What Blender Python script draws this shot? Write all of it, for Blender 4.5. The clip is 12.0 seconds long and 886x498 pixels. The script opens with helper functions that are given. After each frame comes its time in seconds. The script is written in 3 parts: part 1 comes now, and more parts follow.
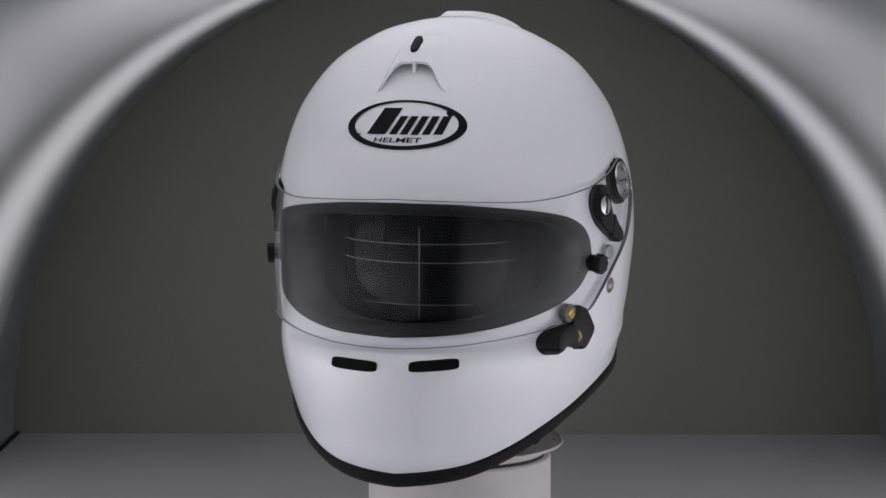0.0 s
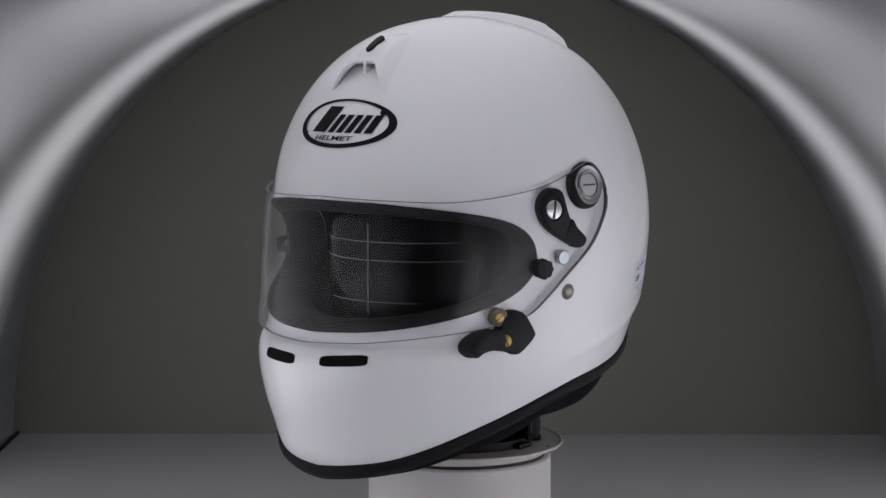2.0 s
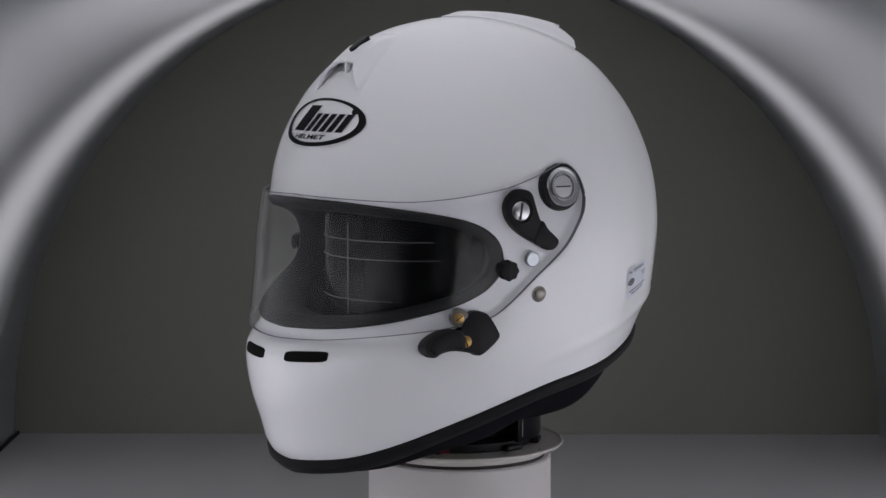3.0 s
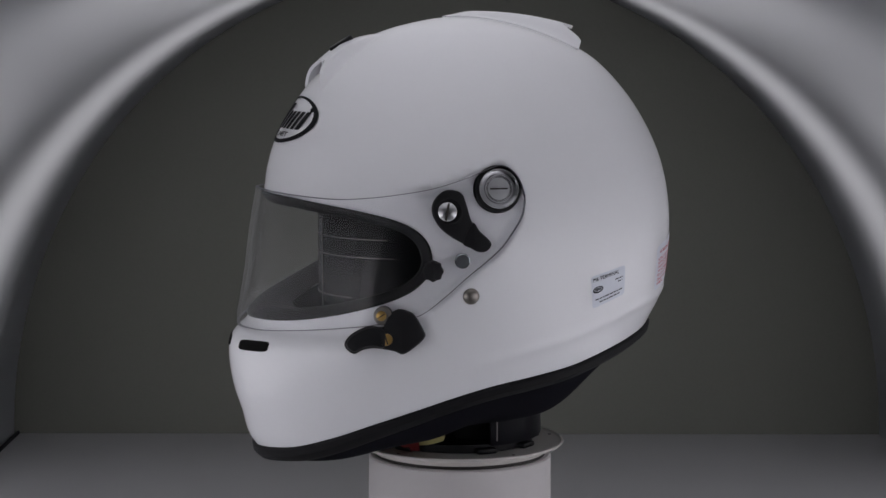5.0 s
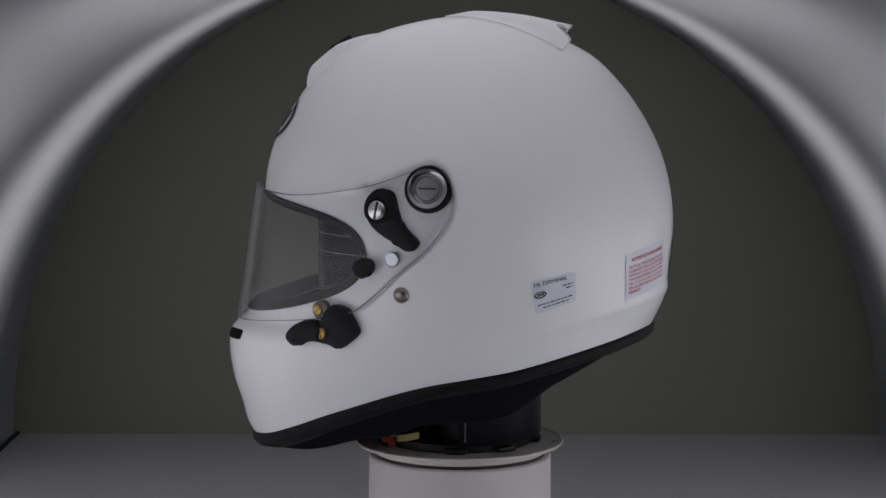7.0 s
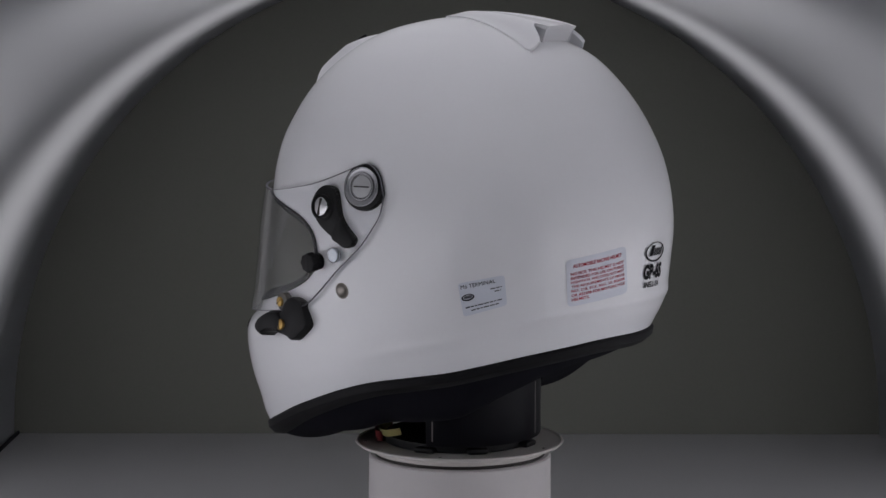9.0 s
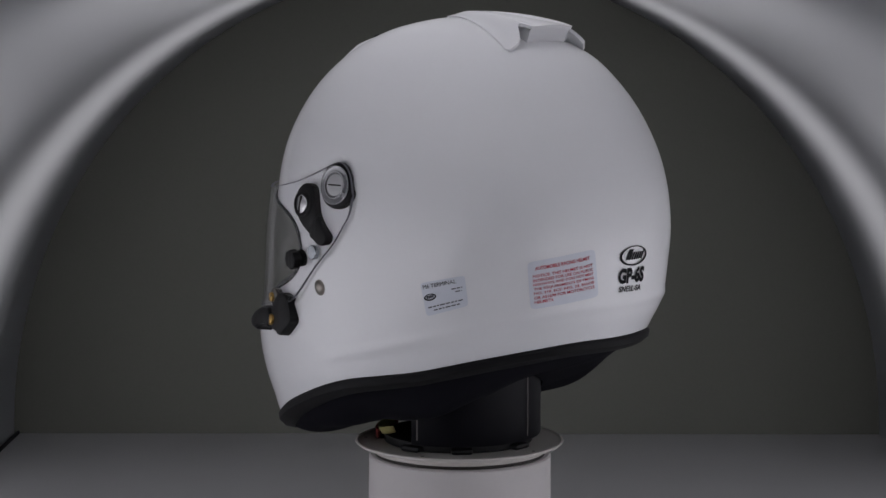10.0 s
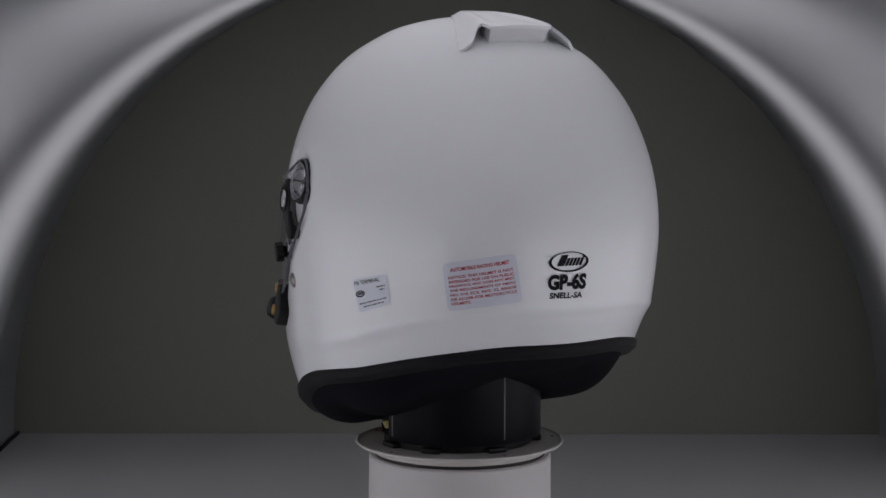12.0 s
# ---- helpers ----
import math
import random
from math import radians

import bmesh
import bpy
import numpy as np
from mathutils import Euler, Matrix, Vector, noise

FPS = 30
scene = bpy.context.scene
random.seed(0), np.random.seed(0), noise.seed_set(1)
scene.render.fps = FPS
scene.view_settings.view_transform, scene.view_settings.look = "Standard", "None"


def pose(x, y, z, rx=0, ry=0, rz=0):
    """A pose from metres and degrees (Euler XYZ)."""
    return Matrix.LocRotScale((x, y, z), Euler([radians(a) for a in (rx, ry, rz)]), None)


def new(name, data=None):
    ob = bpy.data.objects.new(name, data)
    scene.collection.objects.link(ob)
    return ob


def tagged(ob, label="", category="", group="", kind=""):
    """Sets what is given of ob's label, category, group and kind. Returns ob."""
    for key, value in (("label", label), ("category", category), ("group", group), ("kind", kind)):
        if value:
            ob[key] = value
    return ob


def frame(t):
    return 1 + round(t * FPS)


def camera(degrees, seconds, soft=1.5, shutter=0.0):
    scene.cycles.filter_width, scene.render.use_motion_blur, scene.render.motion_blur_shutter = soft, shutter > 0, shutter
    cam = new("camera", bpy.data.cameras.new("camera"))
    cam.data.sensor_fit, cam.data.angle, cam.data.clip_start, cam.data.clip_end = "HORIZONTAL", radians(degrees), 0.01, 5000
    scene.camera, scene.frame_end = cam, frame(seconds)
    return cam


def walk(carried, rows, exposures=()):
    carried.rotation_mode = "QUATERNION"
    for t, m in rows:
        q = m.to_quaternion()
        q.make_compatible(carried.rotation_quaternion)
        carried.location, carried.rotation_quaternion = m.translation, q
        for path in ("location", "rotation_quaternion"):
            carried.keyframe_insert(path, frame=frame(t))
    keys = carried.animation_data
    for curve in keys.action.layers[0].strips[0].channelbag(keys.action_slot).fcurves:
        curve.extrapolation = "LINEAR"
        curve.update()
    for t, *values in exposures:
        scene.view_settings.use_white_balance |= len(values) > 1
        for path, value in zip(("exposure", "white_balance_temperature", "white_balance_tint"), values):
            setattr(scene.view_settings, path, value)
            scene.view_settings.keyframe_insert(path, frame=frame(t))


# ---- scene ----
# ---- camera ----
cam = camera(23.51, 12.0, soft=1.5)
EYE = pose(0.0, -1.6, 0.473, 83.83, 0.0, 0.4156)
walk(cam, [(0.0, EYE), (12.0, EYE)], exposures=[(0.0, 0.0), (2.5, -0.20), (5.5, -0.44), (7.0, -0.50), (9.5, -0.56), (12.0, -0.56)])

# ---- world and lamps ----
world = bpy.data.worlds.new("world")
scene.world = world
world.use_nodes = True
world.node_tree.nodes["Background"].inputs[0].default_value = (0.5, 0.53, 0.58, 1)
world.node_tree.nodes["Background"].inputs[1].default_value = 0.03

TUNNEL_A, TUNNEL_B, TUNNEL_X = 0.495, 0.530, -0.014
BACK_Y, FRONT_Y = 0.80, -1.75


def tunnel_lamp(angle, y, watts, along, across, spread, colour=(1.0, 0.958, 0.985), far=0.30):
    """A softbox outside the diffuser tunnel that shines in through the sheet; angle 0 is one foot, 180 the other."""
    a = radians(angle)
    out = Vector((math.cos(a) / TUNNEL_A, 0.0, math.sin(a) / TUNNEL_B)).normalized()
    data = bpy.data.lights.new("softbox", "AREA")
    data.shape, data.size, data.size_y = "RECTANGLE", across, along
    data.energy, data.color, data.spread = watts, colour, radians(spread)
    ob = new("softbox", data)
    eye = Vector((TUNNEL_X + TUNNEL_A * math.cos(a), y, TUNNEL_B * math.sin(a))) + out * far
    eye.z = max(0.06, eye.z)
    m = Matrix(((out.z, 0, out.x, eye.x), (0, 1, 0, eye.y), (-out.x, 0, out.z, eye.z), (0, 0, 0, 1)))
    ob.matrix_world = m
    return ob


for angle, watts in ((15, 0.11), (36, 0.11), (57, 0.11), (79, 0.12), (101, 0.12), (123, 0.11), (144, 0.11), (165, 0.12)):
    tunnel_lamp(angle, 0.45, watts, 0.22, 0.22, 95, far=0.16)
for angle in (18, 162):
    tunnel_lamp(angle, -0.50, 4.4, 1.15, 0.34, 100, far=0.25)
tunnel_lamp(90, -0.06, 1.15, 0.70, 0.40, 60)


# ---- materials ----
def material(name, colour, rough=0.5, metal=0.0, coat=0.0, grain=0.0, grain_scale=400.0, stain=0.0, stain_scale=6.0, bump=0.0, spec=0.5):
    """A surface with fine grain, broad unevenness and a small relief."""
    mat = bpy.data.materials.new(name)
    mat.use_nodes = True
    nt = mat.node_tree
    b = nt.nodes["Principled BSDF"]
    b.inputs["Roughness"].default_value = rough
    b.inputs["Metallic"].default_value = metal
    b.inputs["Coat Weight"].default_value = coat
    b.inputs["Coat Roughness"].default_value = 0.06
    b.inputs["Specular IOR Level"].default_value = spec
    co = nt.nodes.new("ShaderNodeTexCoord")
    fine, broad = nt.nodes.new("ShaderNodeTexNoise"), nt.nodes.new("ShaderNodeTexNoise")
    fine.inputs["Scale"].default_value, broad.inputs["Scale"].default_value = grain_scale, stain_scale
    fine.inputs["Detail"].default_value = broad.inputs["Detail"].default_value = 3
    for n in (fine, broad):
        nt.links.new(co.outputs["Object"], n.inputs["Vector"])

    def spread_of(source, amount):
        m = nt.nodes.new("ShaderNodeMapRange")
        m.inputs["To Min"].default_value, m.inputs["To Max"].default_value = 1 - amount, 1 + amount
        nt.links.new(source.outputs["Fac"], m.inputs["Value"])
        return m

    g, s = spread_of(fine, grain), spread_of(broad, stain)
    mul = nt.nodes.new("ShaderNodeMath")
    mul.operation = "MULTIPLY"
    nt.links.new(g.outputs[0], mul.inputs[0])
    nt.links.new(s.outputs[0], mul.inputs[1])
    vec = nt.nodes.new("ShaderNodeVectorMath")
    vec.operation = "SCALE"
    vec.inputs[0].default_value = colour
    nt.links.new(mul.outputs[0], vec.inputs["Scale"])
    nt.links.new(vec.outputs[0], b.inputs["Base Color"])
    rr = nt.nodes.new("ShaderNodeMath")
    rr.operation = "MULTIPLY"
    rr.inputs[1].default_value = rough
    nt.links.new(s.outputs[0], rr.inputs[0])
    nt.links.new(rr.outputs[0], b.inputs["Roughness"])
    if bump:
        bp = nt.nodes.new("ShaderNodeBump")
        bp.inputs["Strength"].default_value, bp.inputs["Distance"].default_value = 1.0, bump
        nt.links.new(fine.outputs["Fac"], bp.inputs["Height"])
        nt.links.new(bp.outputs[0], b.inputs["Normal"])
    return mat


def sheet_material():
    """White diffuser sheet: scatters light on both sides."""
    mat = bpy.data.materials.new("diffuser_sheet")
    mat.use_nodes = True
    nt = mat.node_tree
    nt.nodes.clear()
    out, mix = nt.nodes.new("ShaderNodeOutputMaterial"), nt.nodes.new("ShaderNodeMixShader")
    d, t = nt.nodes.new("ShaderNodeBsdfDiffuse"), nt.nodes.new("ShaderNodeBsdfTranslucent")
    co, no, ramp = nt.nodes.new("ShaderNodeTexCoord"), nt.nodes.new("ShaderNodeTexNoise"), nt.nodes.new("ShaderNodeMapRange")
    no.inputs["Scale"].default_value = 3.0
    ramp.inputs["To Min"].default_value, ramp.inputs["To Max"].default_value = 0.66, 0.74
    nt.links.new(co.outputs["Object"], no.inputs["Vector"])
    nt.links.new(no.outputs["Fac"], ramp.inputs["Value"])
    nt.links.new(ramp.outputs[0], mix.inputs[0])
    d.inputs[0].default_value = (0.72, 0.74, 0.77, 1)
    t.inputs[0].default_value = (0.72, 0.74, 0.77, 1)
    nt.links.new(d.outputs[0], mix.inputs[1])
    nt.links.new(t.outputs[0], mix.inputs[2])
    nt.links.new(mix.outputs[0], out.inputs[0])
    return mat


def visor_material():
    """Thin, lightly smoked clear plastic: lets most light through, mirrors a little more at a slant."""
    mat = bpy.data.materials.new("visor_plastic")
    mat.use_nodes = True
    nt = mat.node_tree
    nt.nodes.clear()
    out, mix, haze = nt.nodes.new("ShaderNodeOutputMaterial"), nt.nodes.new("ShaderNodeMixShader"), nt.nodes.new("ShaderNodeMixShader")
    tr, gl, df = nt.nodes.new("ShaderNodeBsdfTransparent"), nt.nodes.new("ShaderNodeBsdfGlossy"), nt.nodes.new("ShaderNodeBsdfDiffuse")
    fr, pw, mr = nt.nodes.new("ShaderNodeLayerWeight"), nt.nodes.new("ShaderNodeMath"), nt.nodes.new("ShaderNodeMapRange")
    pw.operation = "POWER"
    pw.inputs[1].default_value = 3.6
    mr.inputs["To Min"].default_value, mr.inputs["To Max"].default_value = 0.012, 0.38
    nt.links.new(fr.outputs["Facing"], pw.inputs[0])
    nt.links.new(pw.outputs[0], mr.inputs["Value"])
    tr.inputs[0].default_value = (0.988, 0.988, 0.992, 1)
    gl.inputs[0].default_value = (1, 1, 1, 1)
    gl.inputs["Roughness"].default_value = 0.05
    df.inputs[0].default_value = (0.6, 0.62, 0.66, 1)
    haze.inputs[0].default_value = 0.003
    nt.links.new(tr.outputs[0], haze.inputs[1])
    nt.links.new(df.outputs[0], haze.inputs[2])
    nt.links.new(mr.outputs[0], mix.inputs[0])
    nt.links.new(haze.outputs[0], mix.inputs[1])
    nt.links.new(gl.outputs[0], mix.inputs[2])
    nt.links.new(mix.outputs[0], out.inputs[0])
    return mat


SHEET = sheet_material()
VISOR = visor_material()
WHITE = material("white_gelcoat", (0.80, 0.80, 0.82), 0.32, coat=0.6, grain=0.01, stain=0.02)
FLOOR = material("pale_table_board", (0.50, 0.50, 0.51), 0.55, grain=0.04, stain=0.06, bump=0.0002)
BACKDROP = material("dark_grey_paper", (0.235, 0.237, 0.210), 0.9, grain=0.05, stain=0.06, stain_scale=3.0, spec=0.2)
SURROUND = material("dark_surround", (0.25, 0.25, 0.26), 0.8, grain=0.03, stain=0.08)
RUBBER = material("black_rubber", (0.007, 0.007, 0.008), 0.6, grain=0.08, stain=0.15, spec=0.15)
FABRIC = material("black_lining_cloth", (0.008, 0.008, 0.011), 0.95, grain=0.1, grain_scale=500, stain=0.2, spec=0.05)
LINING = material("charcoal_lining_cloth", (0.017, 0.017, 0.020), 0.95, grain=0.15, grain_scale=700, stain=0.2, spec=0.1)
PLASTIC = material("black_plastic", (0.007, 0.007, 0.008), 0.5, grain=0.1, stain=0.1, bump=0.00004, spec=0.22)
TUBE = material("black_gloss_tube", (0.005, 0.005, 0.007), 0.35, grain=0.1, stain=0.15, spec=0.09)
HEAD = material("dark_satin_plastic", (0.004, 0.004, 0.005), 0.19, grain=0.03, stain=0.12, stain_scale=25.0, spec=0.14)
PLATE = material("off_white_plastic", (0.58, 0.55, 0.52), 0.4, grain=0.03, stain=0.08)
PLINTH = material("white_painted_board", (0.56, 0.535, 0.535), 0.5, grain=0.02, stain=0.05)
STEEL = material("brushed_steel", (0.62, 0.62, 0.63), 0.20, metal=1.0, grain=0.06, stain=0.08)
GREYRING = material("silver_ring", (0.34, 0.34, 0.355), 0.13, metal=1.0, grain=0.06, stain=0.05)
GASKET = material("dark_grey_gasket", (0.011, 0.011, 0.012), 0.6, grain=0.12, stain=0.12, spec=0.2)
BRASS = material("brass", (0.42, 0.27, 0.09), 0.35, metal=1.0, grain=0.08, stain=0.15)
INK = material("black_ink", (0.007, 0.007, 0.009), 0.6, grain=0.05, stain=0.05, spec=0.12)
RED_INK = material("red_ink", (0.50, 0.045, 0.07), 0.6, grain=0.05, stain=0.08, spec=0.2)
LABEL = material("pale_blue_label_film", (0.66, 0.69, 0.76), 0.35, grain=0.02, stain=0.03)
RED = material("red_webbing", (0.16, 0.008, 0.010), 0.8, grain=0.25, stain=0.1, bump=0.0003)
YELLOW = material("yellow_webbing", (0.36, 0.32, 0.13), 0.8, grain=0.2, stain=0.1, bump=0.0003)
LINE = material("pale_mould_line", (0.15, 0.135, 0.13), 0.5, grain=0.05, stain=0.1)
# near-black colour that stands in for shade in the gap and slots
RECESS_SHADE = material("recess_shade", (0.02, 0.016, 0.013), 0.7, grain=0.1, stain=0.1)


# ---- building helpers ----
def mesh_of(name, bm, mat, smooth=True, sharp=35):
    bmesh.ops.recalc_face_normals(bm, faces=bm.faces)
    me = bpy.data.meshes.new(name)
    bm.to_mesh(me)
    bm.free()
    me.materials.append(mat)
    if smooth:
        me.shade_smooth()
        me.set_sharp_from_angle(angle=radians(sharp))
    return me


def part(name, bm, mat, parent, label="", smooth=True, sharp=35):
    ob = new(name, mesh_of(name, bm, mat, smooth, sharp))
    ob.parent = parent
    return tagged(ob, label) if label else ob


def empty(name, m, label, category, group="", kind=""):
    ob = new(name)
    ob.empty_display_size = 0.02
    ob.matrix_world = m
    return tagged(ob, label, category, group, kind)


def grid(bm, rows, wrap=False, flip=False):
    """Quads between rows of points; wrap closes each row on itself."""
    vs = [[bm.verts.new(p) for p in row] for row in rows]
    n = len(vs[0])
    for a, b in zip(vs, vs[1:]):
        for i in range(n if wrap else n - 1):
            j = (i + 1) % n
            q = (a[i], a[j], b[j], b[i])
            bm.faces.new(q[::-1] if flip else q)
    return vs


def box(bm, x0, x1, y0, y1, z0, z1, bevel=0.0):
    made = bmesh.ops.create_cube(bm, size=1.0, matrix=Matrix.Translation(((x0 + x1) / 2, (y0 + y1) / 2, (z0 + z1) / 2)) @ Matrix.Diagonal((x1 - x0, y1 - y0, z1 - z0, 1)))
    if bevel:
        edges = list({e for v in made["verts"] for e in v.link_edges})
        bmesh.ops.bevel(bm, geom=edges, offset=bevel, segments=2, affect="EDGES", profile=0.5)
    return bm


def lathe(bm, profile, m=Matrix(), n=64):
    """Turn a profile of (radius, height) about the z axis of m."""
    rows = []
    for r, z in profile:
        rows.append([m @ Vector((r * math.cos(2 * math.pi * k / n), r * math.sin(2 * math.pi * k / n), z)) for k in range(n)])
    vs = grid(bm, rows, wrap=True)
    for row, r in ((vs[0], profile[0][0]), (vs[-1], profile[-1][0])):
        if r > 1e-5:
            bm.faces.new(row)
    bmesh.ops.remove_doubles(bm, verts=bm.verts, dist=1e-6)
    return bm


def curve_at(stations, v):
    """Smooth curve through (v, value) stations (Catmull-Rom on uneven steps)."""
    s = stations
    if v <= s[0][0]:
        return s[0][1]
    if v >= s[-1][0]:
        return s[-1][1]
    i = max(k for k in range(len(s) - 1) if s[k][0] <= v)
    (x1, y1), (x2, y2) = s[i], s[i + 1]
    h = x2 - x1

    def slope(k):
        if k == 0:
            return (s[1][1] - s[0][1]) / (s[1][0] - s[0][0])
        if k == len(s) - 1:
            return (s[-1][1] - s[-2][1]) / (s[-1][0] - s[-2][0])
        return (s[k + 1][1] - s[k - 1][1]) / (s[k + 1][0] - s[k - 1][0])

    u = (v - x1) / h
    return (2 * u**3 - 3 * u**2 + 1) * y1 + (u**3 - 2 * u**2 + u) * h * slope(i) + (-2 * u**3 + 3 * u**2) * y2 + (u**3 - u**2) * h * slope(i + 1)


# ---- setting: diffuser tunnel, table, backdrop, unseen dark surround ----
def setting():
    bm = bmesh.new()
    box(bm, -3.5, 3.5, -4.5, 3.0, -0.05, 0.0)
    tagged(new("floor", mesh_of("floor", bm, FLOOR)), "pale grey smooth table board under the turntable", "floor", kind="structure")

    bm = bmesh.new()
    rows = []
    for y in [FRONT_Y + (BACK_Y - FRONT_Y) * k / 24 for k in range(25)]:
        rows.append([(TUNNEL_X + TUNNEL_A * math.cos(math.pi * k / 96), y, 0.001 + TUNNEL_B * math.sin(math.pi * k / 96)) for k in range(97)])
    grid(bm, rows)
    me = mesh_of("diffuser_tunnel", bm, SHEET)
    tagged(new("diffuser_tunnel", me), "arched white translucent diffuser sheet, lit from outside, standing on the table", "light tent", kind="structure")

    # thin dark strip along the left foot of the sheet
    bm = bmesh.new()
    x = TUNNEL_X - TUNNEL_A + 0.005
    box(bm, x - 0.0015, x + 0.0015, FRONT_Y, BACK_Y - 0.001, 0.0, 0.004, 0.0006)
    tagged(new("trim", mesh_of("trim", bm, GASKET)), "thin dark strip along the diffuser's left foot", "trim", kind="structure")

    bm = bmesh.new()
    box(bm, -0.9, 0.9, BACK_Y + 0.004, BACK_Y + 0.012, 0.0, 1.1)
    tagged(new("backdrop", mesh_of("backdrop", bm, BACKDROP)), "plain dark grey paper backdrop closing the tunnel", "backdrop", kind="structure")

    # out-of-view walls and ceiling, added to keep the surroundings dark
    for name, b in (("wall_north", (-3.5, 3.5, 2.9, 3.0, 0, 2.6)), ("wall_south", (-3.5, 3.5, -4.5, -4.4, 0, 2.6)), ("wall_west", (-3.6, -3.5, -4.5, 3.0, 0, 2.6)), ("wall_east", (3.5, 3.6, -4.5, 3.0, 0, 2.6)), ("ceiling", (-3.5, 3.5, -4.5, 3.0, 2.6, 2.7))):
        bm = bmesh.new()
        box(bm, *b)
        tagged(new(name, mesh_of(name, bm, SURROUND)), "unseen plain grey surface added to close the surroundings off", "ceiling" if name == "ceiling" else "wall", kind="structure")


setting()

# ---- turntable ----
DECK = 0.15
PLATE_UP = 0.0046


def turntable():
    base = empty("turntable_plinth", pose(0.0012, 0, PLATE_UP), "white round turntable plinth standing on the table", "turntable")
    bm = bmesh.new()
    lathe(bm, [(0.0, -PLATE_UP), (0.070, -PLATE_UP), (0.0703, 0.002), (0.0693, DECK - 0.0118), (0.0678, DECK - 0.0106), (0.0, DECK - 0.0106)], n=96)
    part("body", bm, PLINTH, base)
    # solid dark disc in place of the shade between plinth and plate
    bm = bmesh.new()
    lathe(bm, [(0.0, DECK - 0.0112), (0.0650, DECK - 0.0112), (0.0650, DECK - 0.0070), (0.0, DECK - 0.0070)], n=96)
    part("bearing_gap_shade", bm, RECESS_SHADE, base, "dark disc painted as the shade under the turning plate")
    plate = empty("turntable_plate", pose(0, 0, DECK + PLATE_UP), "off-white round turning plate with small rim holes", "turntable")
    bm = bmesh.new()
    lathe(bm, [(0.0, -0.0080), (0.066, -0.0080), (0.0668, -0.0072), (0.0668, -0.0050), (0.0776, -0.0024), (0.0793, -0.0010), (0.0791, 0.0), (0.0776, 0.0004), (0.0766, -0.0004), (0.0, -0.0006)], n=128)
    part("plate", bm, PLATE, plate)
    for k in range(5):
        a = radians(72 * k + 15)
        bm = bmesh.new()
        lathe(bm, [(0.0, -0.0004), (0.0013, -0.0004), (0.0013, 0.0), (0.0, 0.0)], Matrix.Translation((0.072 * math.cos(a), 0.072 * math.sin(a), 0)), n=12)
        part("screw_hole", bm, LINE, plate)
    return plate


plate = turntable()

# ---- helmet shape: heights above the plate, measured from the axis of the turntable ----
X0 = -0.0035
FRONT = [(-0.02, 0.135), (0.0047, 0.1525), (0.018, 0.1611), (0.0333, 0.1653), (0.0531, 0.1716), (0.075, 0.1748), (0.0885, 0.1735), (0.0960, 0.1680), (0.1010, 0.1618), (0.108, 0.1590), (0.136, 0.1545), (0.1663, 0.1510), (0.1965, 0.1465), (0.2137, 0.1441), (0.2352, 0.1375), (0.2617, 0.1223), (0.2757, 0.1115), (0.2949, 0.090), (0.3089, 0.0687), (0.3161, 0.050), (0.3215, 0.0275)]
BACK = [(-0.02, 0.0980), (0.06, 0.1240), (0.0901, 0.1430), (0.1019, 0.1489), (0.1141, 0.1544), (0.1272, 0.1574), (0.1489, 0.1598), (0.1662, 0.1613), (0.1835, 0.1607), (0.205, 0.1574), (0.2265, 0.1508), (0.2522, 0.1377), (0.2735, 0.1225), (0.2948, 0.1010), (0.305, 0.0830), (0.3135, 0.0600), (0.3195, 0.0390), (0.3220, 0.0275)]
HALF = [(-0.02, 0.090), (0.0047, 0.0984), (0.039, 0.1119), (0.0816, 0.1234), (0.1246, 0.1293), (0.1675, 0.1330), (0.21, 0.1295), (0.253, 0.1169), (0.2757, 0.1033), (0.295, 0.0858), (0.3089, 0.0638), (0.3161, 0.0490), (0.3215, 0.0285)]
TOP = 0.3245
RIM = [(0, 0.0085), (10, 0.0110), (20, 0.0150), (32, 0.0242), (45, 0.0358), (58, 0.0462), (72, 0.0565), (85, 0.0640), (100, 0.0697), (112, 0.0740), (122, 0.0790), (134, 0.0852), (148, 0.0913), (162, 0.0957), (180, 0.0960)]


def by_depth(stations):
    """Stations over the root of the depth below the crown, so that the dome closes smoothly."""
    return [(-math.sqrt(TOP - z), v) for z, v in stations] + [(0.0, 0.0)]


FRONT_D, BACK_D, HALF_D = by_depth(FRONT), by_depth(BACK), by_depth(HALF)


def ease(t):
    t = max(0.0, min(1.0, t))
    return t * t * (3 - 2 * t)


def recess(z, deg):
    """Depth of the shallow bed in which the visor's sides lie, flush with the shell."""
    if deg < 44 or deg > 94:
        return 0.0
    lo, hi = curve_at(V_LOW, deg), curve_at(V_TOP, deg)
    inside = min(z - lo, hi - z, (92.4 - deg) * 0.0023)
    return 0.0046 * ease((inside + 0.0022) / 0.0052) * ease((deg - 44) / 24)


